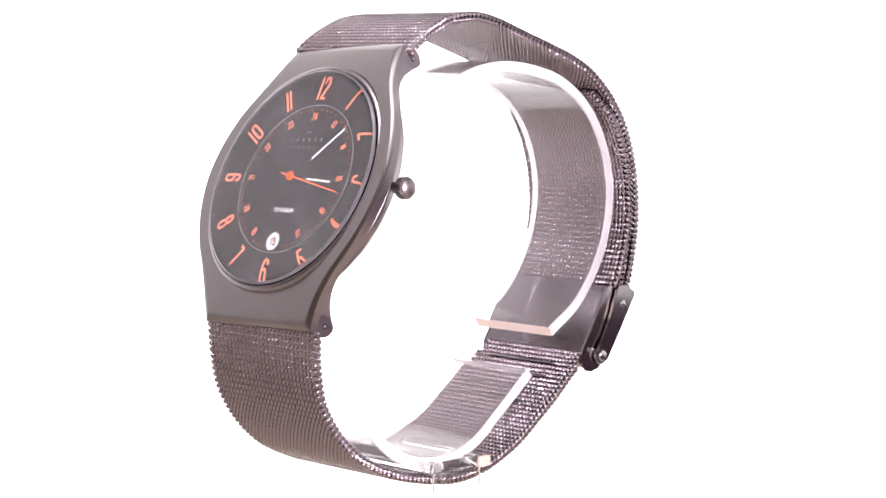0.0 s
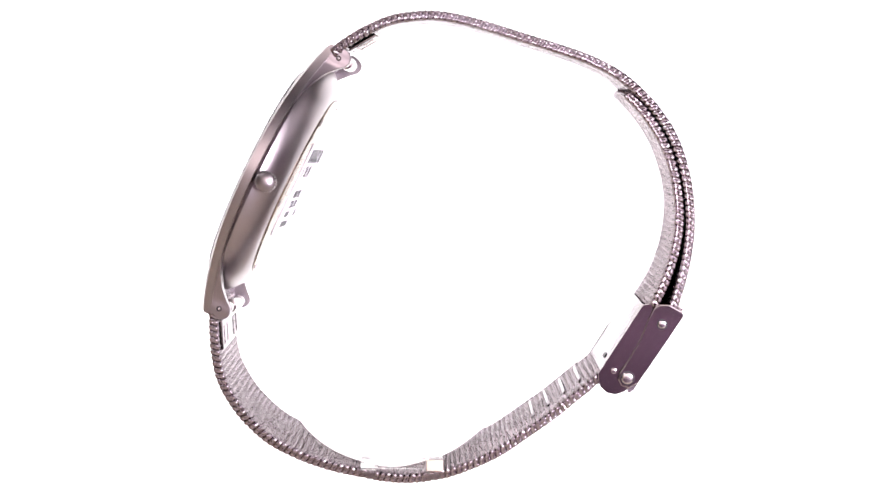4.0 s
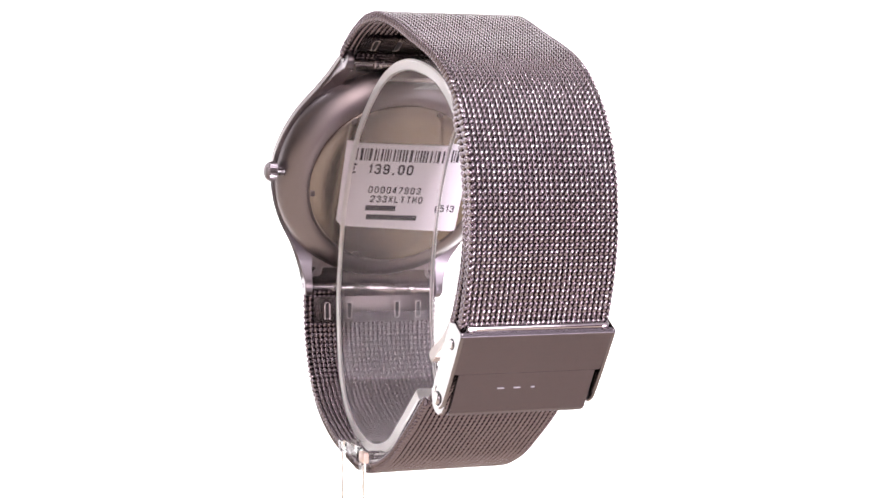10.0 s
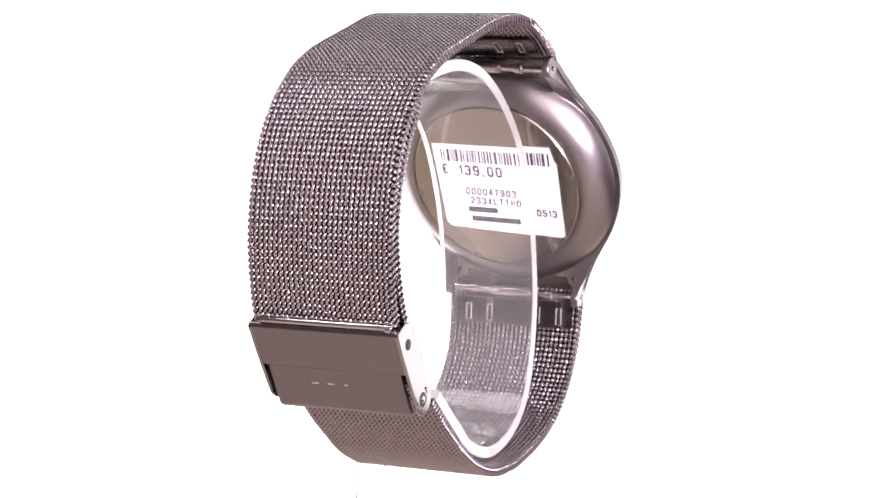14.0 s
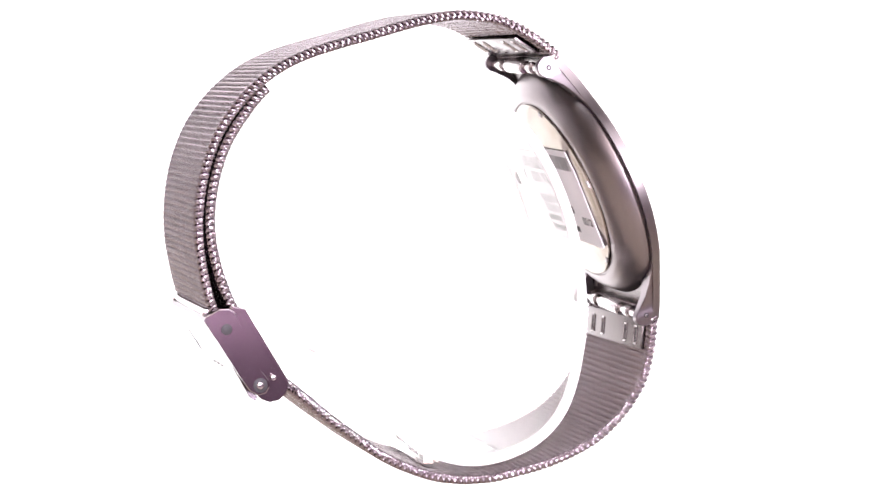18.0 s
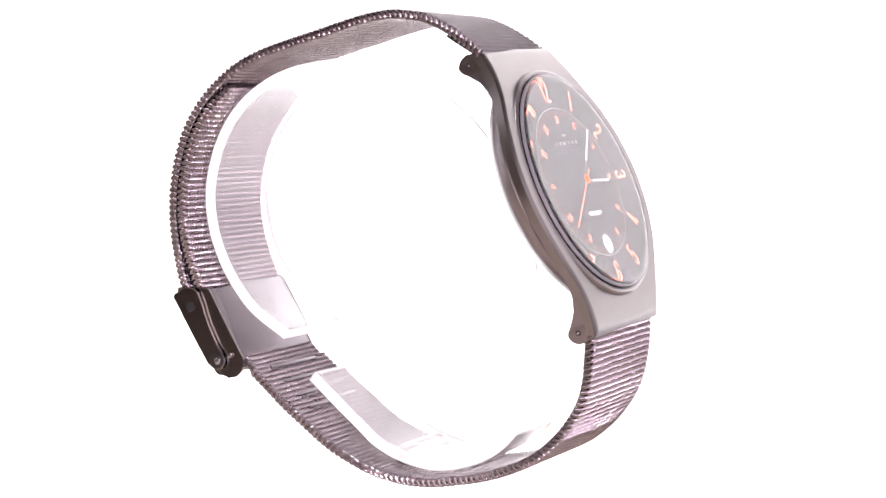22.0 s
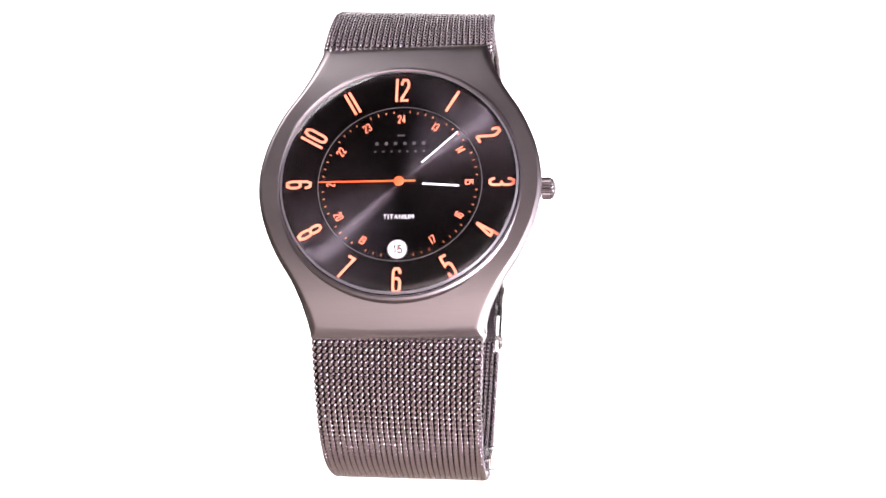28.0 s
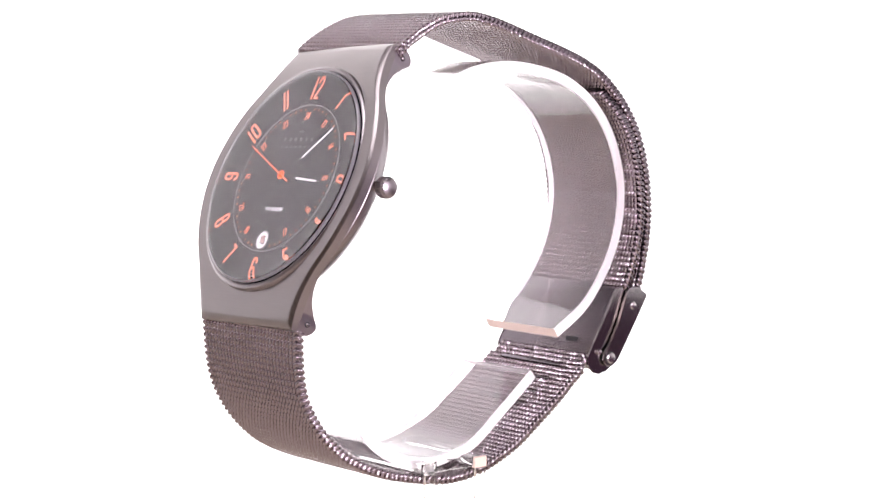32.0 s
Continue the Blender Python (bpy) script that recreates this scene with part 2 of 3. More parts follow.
def studio():
    sweep()
    slab("floor", TABLE, [(-0.24, -2.5), (-0.06, -2.5), (-0.06, -0.13), (0.12, -0.13), (0.12, 1.2), (-0.24, 1.2)], -0.06, -0.004, "tan wooden table top in front of the white paper", "floor")
    # two unseen dark floor pieces, added to darken what the metal mirrors
    slab("floor", BROWN_FLOOR, block(-2.5, -0.24, -2.5, 1.2), -0.06, -0.004, "unseen dark brown floor piece added to darken reflections", "floor")
    slab("floor", PLUM_FLOOR, [(-0.06, -2.5), (2.5, -2.5), (2.5, 1.2), (0.12, 1.2), (0.12, -0.13), (-0.06, -0.13)], -0.06, -0.004, "unseen dark plum floor piece added to darken reflections", "floor")
    slab("wall_north", WALL, block(-2.5, 2.5, 1.2, 1.3), -0.06, 2.4, "plain dim grey-brown room wall", "wall")
    slab("wall_south", PLUM, block(-2.5, 2.5, -2.6, -2.5), -0.06, 2.4, "plain mauve-grey room wall brightened by an added lamp", "wall")
    # unseen pale wall, added to throw light on the right-hand side
    slab("wall_east", PALE, block(2.5, 2.6, -2.5, 1.2), -0.06, 2.4, "plain pale grey unseen wall added as a reflector", "wall")
    slab("wall_west", WALL, block(-2.6, -2.5, -2.5, 1.2), -0.06, 2.4, "plain dim grey-brown room wall", "wall")
    slab("ceiling", CEILING, block(-2.6, 2.6, -2.6, 1.3), 2.4, 2.5, "plain dim room ceiling", "ceiling")


# ---- the watch case ----
HOLE, PLATE_T = 1.62, 0.15


def plate_front(b):
    return 0.08 - 0.012 * b * b - 0.0095 * b ** 4


def plate_half(b):
    """Half the width of the waisted front plate at height b."""
    b = abs(b)
    keys = ((0, 1.88), (0.48, 1.81), (0.96, 1.62), (1.36, 1.38), (1.70, 1.225), (2.08, 1.115))
    for (b0, w0), (b1, w1) in zip(keys, keys[1:]):
        if b <= b1:
            break
    i = keys.index((b0, w0))
    m0 = (keys[i + 1][1] - keys[i - 1][1]) / (keys[i + 1][0] - keys[i - 1][0]) if i else 0.0
    m1 = (keys[i + 2][1] - keys[i][1]) / (keys[i + 2][0] - keys[i][0]) if i + 2 < len(keys) else -0.16
    h = b1 - b0
    t = min(1.0, (b - b0) / h)
    return (2 * t ** 3 - 3 * t * t + 1) * w0 + (t ** 3 - 2 * t * t + t) * h * m0 + (3 * t * t - 2 * t ** 3) * w1 + (t ** 3 - t * t) * h * m1


def case_plate():
    end = 2.08
    outline = [(plate_half(end * math.sin(radians(a))), end * math.sin(radians(a))) for a in range(-90, 91, 3)]
    top = [(plate_half(end) * math.cos(radians(a)), end) for a in range(15, 166, 15)]
    ring = outline + top + [(-x, b) for x, b in reversed(outline)] + [(-x, -b) for x, b in top]
    bm = bmesh.new()
    rows = []
    steps = 9
    for k in range(steps + 1):
        f = k / steps
        row = []
        for x, b in ring:
            r = math.hypot(x, b)
            hx, hb = x / r * HOLE, b / r * HOLE
            px, pb = hx + (x - hx) * f, hb + (b - hb) * f
            drop = 0.03 if k == steps else 0.0
            row.append(bm.verts.new((px * (0.99 if k == steps - 1 and r - HOLE > 0.25 else 1), pb, plate_front(pb) - drop)))
        rows.append(row)
    rows.append([bm.verts.new((x, b, plate_front(b) - PLATE_T)) for x, b in ring])
    rows.append([bm.verts.new((x / math.hypot(x, b) * HOLE, b / math.hypot(x, b) * HOLE, plate_front(b / math.hypot(x, b) * HOLE) - PLATE_T)) for x, b in ring])
    rows.append(rows[0])
    n = len(ring)
    for a, c in zip(rows, rows[1:]):
        for i in range(n):
            j = (i + 1) % n
            try:
                bm.faces.new((a[i], a[j], c[j], c[i]))
            except ValueError:
                pass
    return bm


def between(keys, b):
    for (b0, v0), (b1, v1) in zip(keys, keys[1:]):
        if b <= b1:
            return v0 + (v1 - v0) * (b - b0) / (b1 - b0)
    return keys[-1][1]


LUG_FRONT = ((1.12, -0.075), (1.50, -0.10), (1.75, -0.155), (2.04, -0.25), (2.075, -0.28), (2.095, -0.33))
LUG_BACK = ((1.12, -0.10), (1.32, -0.14), (1.50, -0.20), (1.66, -0.29), (1.80, -0.42), (1.88, -0.51), (1.95, -0.535), (2.02, -0.515), (2.07, -0.46), (2.095, -0.38))


def lug_solid(sx, sb):
    """A flank that grows out of the waist of the case and ends in a flat ear round the pin."""
    bm = bmesh.new()
    rows = []
    for b in (1.12, 1.22, 1.32, 1.42, 1.5, 1.58, 1.66, 1.74, 1.80, 1.84, 1.88, 1.92, 1.95, 1.99, 2.02, 2.045, 2.07, 2.085, 2.095):
        outer = min(1.15 + max(0.0, plate_half(b) - plate_half(1.84)), plate_half(b) + 0.003)
        inner = max(1.03, math.sqrt(max(0.0, 1.68 ** 2 - b * b)))
        f, g = between(LUG_FRONT, b), between(LUG_BACK, b)
        e = min(0.014, (f - g) * 0.3)
        ring = ((outer - e, f), (outer, f - e), (outer, g + e), (outer - e, g), (inner, g), (inner, f))
        rows.append([bm.verts.new((sx * x, sb * b, c)) for x, c in ring])
    for a, c in zip(rows, rows[1:]):
        for k in range(6):
            bm.faces.new((a[k], a[(k + 1) % 6], c[(k + 1) % 6], c[k]))
    bm.faces.new(rows[0])
    bm.faces.new(rows[-1])
    return bm


def build_case(watch):
    body = part("case", case_plate(), TITAN, watch, "brushed grey titanium case front with waisted sides", CASE)
    bowl = part("mid_case", lathe([(1.615, -0.02), (1.79, -0.062), (1.822, -0.12), (1.80, -0.21), (1.71, -0.32), (1.60, -0.41), (1.50, -0.46), (1.45, -0.475), (1.40, -0.48), (1.39, -0.46), (1.30, -0.46), (1.30, -0.30), (1.615, -0.30)], closed=True), TITAN_SIDE, watch, "satin grey titanium underside of the case", CASE)
    back = part("case_back", lathe([(0.0, -0.545), (1.05, -0.542), (1.22, -0.53), (1.28, -0.515), (1.35, -0.505), (1.365, -0.49), (1.365, -0.44), (0.0, -0.44)]), BACK, watch, "round warm grey steel case back", CASE)
    for k in range(6):
        bm = box(bmesh.new(), -0.05, 0.05, 1.29, 1.36, -0.522, -0.497, 0.006)
        bm.transform(Matrix.Rotation(radians(60 * k + 20), 4, "Z"))
        part("notch", bm, TITAN_SIDE, back, "", CASE)
    part("bezel", lathe([(1.585, 0.05), (1.598, 0.072), (1.625, 0.08), (1.658, 0.066), (1.672, 0.03), (1.672, -0.2), (1.585, -0.2)], closed=True), TITAN_SIDE, watch, "thin satin titanium bezel ring", CASE)
    part("rehaut", lathe([(1.553, -0.026), (1.580, 0.062), (1.588, 0.062), (1.588, -0.05), (1.553, -0.05)], closed=True), ENDSTEEL, watch, "narrow grey metal inner flange", CASE)
    crystal = part("crystal", lathe([(0.0, 0.150), (0.6, 0.147), (1.1, 0.139), (1.45, 0.129), (1.555, 0.123), (1.583, 0.108), (1.583, 0.060), (0.0, 0.060)]), GLASS, watch, "clear slightly domed glass crystal", CASE)
    crystal.visible_shadow = False
    # added ring: the rim's bright reflection put into its colour
    part("crystal_gleam", lathe([(1.556, 0.1245), (1.5848, 0.1095), (1.5848, 0.085), (1.581, 0.085), (1.581, 0.106), (1.556, 0.121)], closed=True), RIM_GLEAM, crystal, "pale ring painted as the gleam of the glass rim", CASE)
    for sx, sb in itertools.product((1, -1), (1, -1)):
        bm = lug_solid(sx, sb)
        lug = part("lug", bm, LUG, watch, "", CASE)
        # a dark disc paints the shade inside the pin's hole
        part("pin_hole_shade", rod(bmesh.new(), (1.10 * sx, 1.94 * sb, -0.365), (1.1535 * sx, 1.94 * sb, -0.365), 0.038, 14), DARK, lug, "", CASE)
        part("pin_end", rod(bmesh.new(), (1.10 * sx, 1.94 * sb, -0.365), (1.159 * sx, 1.94 * sb, -0.365), 0.02, 10, 0.006), STEEL, lug, "", CASE)
    for sb in (1, -1):
        part("spring_bar", rod(bmesh.new(), (-1.04, 1.94 * sb, -0.41), (1.04, 1.94 * sb, -0.41), 0.055, 16), STEEL, watch, "polished steel spring bar between the lugs", CASE)
        end = bmesh.new()
        rod(end, (-0.33, 1.94 * sb, -0.41), (0.33, 1.94 * sb, -0.41), 0.10, 20, 0.01)
        part("end_tube", end, STEEL, watch, "short polished tube holding the strap", CASE)
    # a dark sheet added for the shade behind the plate, between the lugs
    for sb in (1, -1):
        low = [(1.70, 0), (1.80, 0), (1.92, 0), (2.05, 0)]
        poly = [(sb * b, plate_front(b) - PLATE_T - 0.003) for b, _ in low] + [(sb * b, plate_front(b) - PLATE_T - 0.018) for b, _ in reversed(low)]
        shade_plate = part("lug_shade", prism(poly, -1.02, 1.02), ENDSTEEL, watch, "dark plate standing for the shade between the lugs", CASE)
        for x in (-0.62, 0.62):
            part("bush", rod(bmesh.new(), (x - 0.07, 1.94 * sb, -0.41), (x + 0.07, 1.94 * sb, -0.41), 0.085, 18, 0.012), STEEL, shade_plate, "short bright bush on the spring bar", CASE)
    # crown at three o'clock
    cr = bmesh.new()
    rod(cr, (1.74, 0, -0.27), (1.87, 0, -0.27), 0.07, 20)
    crown = part("crown", cr, STEEL, watch, "small fluted steel crown", CASE)
    bm = bmesh.new()
    n = 22
    prof = [(1.862, 0.12), (1.875, 0.15), (1.985, 0.15), (2.0, 0.132), (2.022, 0.118), (2.04, 0.09), (2.05, 0.055), (2.055, 0.027), (2.057, 0.0)]
    rings = []
    for x, r in prof:
        if r == 0:
            rings.append([bm.verts.new((x, 0, -0.27))])
            continue
        rings.append([bm.verts.new((x, (r - (0.014 if k % 2 and r > 0.12 else 0)) * math.cos(math.pi * k / n), -0.27 + (r - (0.014 if k % 2 and r > 0.12 else 0)) * math.sin(math.pi * k / n))) for k in range(2 * n)])
    for a, c in zip(rings, rings[1:]):
        for k in range(2 * n):
            j = (k + 1) % (2 * n)
            bm.faces.new((a[k], a[j], c[0]) if len(c) == 1 else (a[k], a[j], c[j], c[k]))
    bm.faces.new(rings[0])
    part("knurl", bm, TITAN_SIDE, crown, "", CASE)


# ---- the dial ----
# strokes of the tall narrow figures, in a box one wide and one high
STROKES = {
    "0": ("0,.15 0,.85 .25,1 .75,1 1,.85 1,.15 .75,0 .25,0 0,.15",),
    "1": (".5,0 .5,1",),
    "l": ("0,.72 1,1 1,0",),
    "I": (".5,0 .5,1",),
    "X": ("0,0 1,1", "0,1 1,0"),
    "L": ("0,1 0,0 1,0",),
    "T": ("0,1 1,1", ".5,1 .5,0"),
    "M": ("0,0 0,1 .5,.4 1,1 1,0",),
    "N": ("0,0 0,1 1,0 1,1",),
    "A": ("0,0 .5,1 1,0", ".2,.35 .8,.35"),
    "U": ("0,1 0,.15 .25,0 .75,0 1,.15 1,1",),
    "O": ("0,.15 0,.85 .25,1 .75,1 1,.85 1,.15 .75,0 .25,0 0,.15",),
    ",": (".5,.08 .5,-.02 .3,-.16",),
    "\u20ac": ("1,.9 .75,1 .35,1 .1,.8 .1,.2 .35,0 .75,0 1,.1", "-.1,.58 .7,.58", "-.1,.42 .7,.42"),
    " ": (),
    "2": ("0,.74 0,.87 .25,1 .75,1 1,.87 1,.66 0,.1 0,0 1,0",),
    "3": ("0,.78 0,.87 .25,1 .75,1 1,.87 1,.64 .8,.52 .35,.52", ".8,.52 1,.42 1,.13 .75,0 .25,0 0,.13 0,.23"),
    "4": (".72,0 .72,1 .6,1 0,.32 0,.24 1,.24",),
    "5": (".95,1 .06,1 .06,.56 .3,.62 .7,.62 1,.5 1,.13 .75,0 .25,0 0,.13 0,.23",),
    "6": ("1,.77 1,.87 .75,1 .25,1 0,.87 0,.13 .25,0 .75,0 1,.13 1,.42 .75,.55 .25,.55 0,.45",),
    "7": ("0,1 1,1 .3,0",),
    "8": (".25,.53 0,.42 0,.13 .25,0 .75,0 1,.13 1,.42 .75,.53 .25,.53", ".25,.53 .04,.63 .04,.88 .27,1 .73,1 .96,.88 .96,.63 .75,.53"),
    "9": ("0,.23 0,.13 .25,0 .75,0 1,.13 1,.87 .75,1 .25,1 0,.87 0,.58 .25,.45 .75,.45 1,.55",),
}


def figures(name, text, height, width, stroke, mat, parent, x, y, turn, at, z=0.002, gap=1.9, flag=False):
    """Printed figures drawn with an even stroke, centred on (x, y)."""
    bm = bmesh.new()
    gap = stroke * gap
    text = text.replace("1", "l") if flag else text
    sizes = [0.0 if c in "1I" else (width - stroke) * (0.4 if c in ",l" else 1) for c in text]
    total = sum(sizes) + gap * (len(text) - 1)
    left = -total / 2
    for c, w in zip(text, sizes):
        for i, run in enumerate(STROKES[c]):
            p = [Vector(tuple(float(v) for v in q.split(","))) for q in run.split()]
            p = [Vector((left + q.x * w, (q.y - 0.5) * (height - (0 if c in "1I" else stroke)))) for q in p]
            loop = (p[0] - p[-1]).length < 1e-6
            sides = []
            for k, q in enumerate(p):
                a = (q - p[k - 1]).normalized() if k else ((p[0] - p[-2]).normalized() if loop else (p[1] - q).normalized())
                b = (p[k + 1] - q).normalized() if k + 1 < len(p) else ((p[1] - p[0]).normalized() if loop else a)
                n = Vector((-a.y, a.x)) + Vector((-b.y, b.x))
                n = n.normalized() * (stroke / 2) / max(0.5, n.length / 2)
                sides.append((bm.verts.new((q.x + n.x, q.y + n.y, 0.003 + 0.001 * i)), bm.verts.new((q.x - n.x, q.y - n.y, 0.003 + 0.001 * i))))
            for s, e in zip(sides, sides[1:]):
                bm.faces.new((s[0], s[1], e[1], e[0]))
        left += w + gap
    low = bmesh.ops.extrude_face_region(bm, geom=bm.faces[:])["geom"]
    bmesh.ops.translate(bm, verts=[v for v in low if isinstance(v, bmesh.types.BMVert)], vec=(0, 0, -0.003))
    bm.transform(Matrix.Translation((x, y, z)) @ Matrix.Rotation(turn, 4, "Z"))
    return part(name, bm, mat, parent, "", at, smooth=False)


def disc_at(r, z0, z1, n=96):
    return lathe([(0.0, z1), (r * 0.4, z1), (r, z1), (r, z0), (0.0, z0)], n)


def numeral_turn(k):
    """Upper numbers stand with their heads outward, the lower ones with their feet outward."""
    a = -radians(30 * k)
    return a + math.pi if 4 <= k <= 8 else a


def build_dial(watch):
    CASE = DIALFRAME
    dial = part("dial", disc_at(1.565, -0.05, 0.0), DIAL, watch, "black sunburst dial with orange printed numerals", CASE)
    for k in range(1, 13):
        a = radians(30 * k)
        figures("numeral", str(k), 0.335, 0.125, 0.036, ORANGE, dial, 1.345 * math.sin(a), 1.345 * math.cos(a), numeral_turn(k), CASE)
        figures("hour_numeral", str(k + 12), 0.115, 0.046, 0.0125, ORANGE, dial, 0.92 * math.sin(a), 0.92 * math.cos(a), numeral_turn(k), CASE)
    dot = None
    for k in range(60):
        if k % 5 == 0 or abs(k - 30) < 2:
            continue
        a = radians(6 * k)
        turn = CASE @ Matrix.Rotation(-a, 4, "Z")
        if dot is None:
            dot = part("minute_mark", box(bmesh.new(), -0.0055, 0.0055, 1.012, 1.04, 0.0, 0.005), MARK, dial, "", turn)
        else:
            ob = new("minute_mark", dot.data)
            hang(ob, dial, turn)
    part("chapter_ring", lathe([(1.086, 0.0), (1.086, 0.006), (1.097, 0.006), (1.097, 0.0)], closed=True), SILVERLINE, dial, "thin silver circle on the dial", CASE)
    figures("word", "TITANIUM", 0.062, 0.050, 0.0092, LUME, dial, 0.0, -0.475, 0, CASE, gap=2.3)
    # unreadable maker's line: plain bars
    for k in range(6):
        part("print_bar", box(bmesh.new(), -0.345 + 0.125 * k, -0.30 + 0.125 * k, 0.545, 0.59, 0.001, 0.007, 0.003), PRINT, dial, "", CASE)
    for k in range(7):
        part("print_bar", box(bmesh.new(), -0.355 + 0.108 * k, -0.325 + 0.108 * k, 0.44, 0.468, 0.001, 0.006, 0.002), PRINT, dial, "", CASE)
    part("print_bar", box(bmesh.new(), -0.05, 0.05, 0.672, 0.695, 0.001, 0.006, 0.002), PRINT, dial, "", CASE)
    win = disc_at(0.125, 0.0, 0.004, 32)
    win.transform(Matrix.Translation((0, -0.93, 0)))
    part("date_window", win, LUME, dial, "round white date window", CASE)
    rim = lathe([(0.122, 0.0), (0.122, 0.012), (0.137, 0.010), (0.137, 0.0)], 32, True)
    rim.transform(Matrix.Translation((0, -0.93, 0)))
    part("date_rim", rim, SILVERLINE, dial, "", CASE)
    figures("date", "15", 0.125, 0.066, 0.022, INK, dial, 0.004, -0.93, 0, CASE, 0.0045, 1.9, True)

    def hand(name, angle, z, length, width, tail, label):
        turn = CASE @ Matrix.Rotation(-radians(angle), 4, "Z")
        h = part(name, prism([(-width, -tail), (width, -tail), (width, length), (-width, length)], z, z + 0.012, 0.003, "z"), BLACKHAND, watch, label, turn)
        part("lume_strip", box(bmesh.new(), -width * 0.85, width * 0.85, length * 0.38, length - 0.01, z + 0.010, z + 0.017), LUME, h, "white lume strip", turn)
        return h

    hand("hour_hand", 94.2, 0.016, 0.80, 0.015, 0.18, "slim hour hand with a white strip")
    hand("minute_hand", 47.0, 0.031, 1.05, 0.013, 0.18, "slim minute hand with a white strip")
    bm = prism([(-0.011, -0.22), (0.011, -0.22), (0.009, 1.07), (-0.009, 1.07)], 0.048, 0.056, 0.002, "z")
    second = part("second_hand", bm, ORANGE_HAND, watch, "thin orange second hand", CASE)
    part("hub", lathe([(0, 0.066), (0.05, 0.065), (0.066, 0.058), (0.066, 0.044), (0, 0.044)], 32), ORANGE_HAND, second, "", CASE)
    return second


# ---- label on the case back ----
def build_label(watch):
    back = CASE @ Matrix.Translation((0, 0.0009, -0.0056)) @ Matrix.Rotation(math.pi, 4, "Y")
    sheet = [(-0.93, 0.62), (1.00, 0.64), (1.06, 0.40), (1.09, 0.36), (1.09, -0.86), (1.02, -0.88), (-0.80, -0.82), (-0.87, -0.74)]
    tag = part("price_label", prism(sheet, -0.012, 0.004, 0, "z"), PAPER, watch, "white paper price sticker on the case back", back, smooth=False)
    rng = random.Random(4)
    x = -0.80
    while x < 0.96:
        w = rng.choice((0.018, 0.018, 0.03, 0.045))
        part("barcode_bar", box(bmesh.new(), x, x + w, 0.33, 0.54, 0.004, 0.0055), INK, tag, "", back)
        x += w + rng.choice((0.018, 0.025, 0.04))
    for text, x, y, h in (("\u20ac 139,00", -0.31, 0.19, 0.175), ("000047903", -0.04, -0.17, 0.12), ("233XLTTMO", 0.02, -0.33, 0.12), ("0513", 0.84, -0.48, 0.12)):
        figures("price" if "," in text else "number", text, h, h * 0.60, h * 0.175, INK, tag, x, y, 0, back, 0.0042, 2.2, True)
    for x0, x1, y in ((-0.46, 0.03, -0.49), (-0.42, 0.40, -0.65)):
        part("print_bar", box(bmesh.new(), x0, x1, y - 0.045, y + 0.045, 0.004, 0.0055), INK, tag, "", back)


# ---- the woven strap ----
PITCH, TURNS, ROW = 0.0715, 28, 0.086


def coil_mesh():
    """One wire coil of the weave, wound across the strap; metres, along x."""
    seg, sides, r = 16, 8, 0.0275
    n = TURNS * seg
    w = TURNS * PITCH
    mid = []
    for k in range(n + 1):
        a = 2 * math.pi * k / seg
        c, s = math.cos(a), math.sin(a)
        mid.append(Vector((w / 2 - PITCH * k / seg + 0.005 * c, 0.045 * c, 0.050 * s)))
    # each end closes with one flat turn
    turn = [2 * math.pi * k / seg for k in range(seg)]
    flat = [Vector((0.010 * math.cos(a), 0.019 * math.cos(a) + 0.022 * math.sin(a), 0.051 * math.sin(a))) for a in turn]
    mid = [q + Vector((mid[0].x + 0.012, 0, 0)) for q in flat] + mid + [q + Vector((mid[-1].x - 0.012, 0, 0)) for q in flat[1:] + flat[:1]]
    n = len(mid) - 1
    verts, faces = [], []
    for k, p in enumerate(mid):
        d = (mid[min(k + 1, n)] - mid[max(k - 1, 0)]).normalized()
        u = d.cross(Vector((1, 0, 0))).normalized()
        v = d.cross(u)
        for j in range(sides):
            a = 2 * math.pi * j / sides
            q = p + (u * math.cos(a) + v * math.sin(a)) * r
            verts.append(q * 0.01)
    for k in range(n):
        for j in range(sides):
            i = (j + 1) % sides
            faces.append((k * sides + j, k * sides + i, (k + 1) * sides + i, (k + 1) * sides + j))
    faces.append(tuple(range(sides)))
    faces.append(tuple(n * sides + j for j in reversed(range(sides))))
    me = bpy.data.meshes.new("wire_coil")
    me.from_pydata(verts, [], faces)
    me.materials.append(WIRE)
    for f in me.polygons:
        f.use_smooth = True
    return me


def strap_mid(y, z):
    return -0.19 - 0.017 * z - (0.02 if y < -0.5 else 0.0)


def strap_half(y, z):
    """Straight over the back, wider towards the lugs, narrowing at the tail's tip."""
    if z > -1.5:
        return 1.0 + 0.055 * max(0.0, 0.8 - y)
    return 1.0 + 0.02 * max(0.0, -0.5 - y) + (0.03 * max(0.0, z + 4.2) if y < -2 else 0.0)


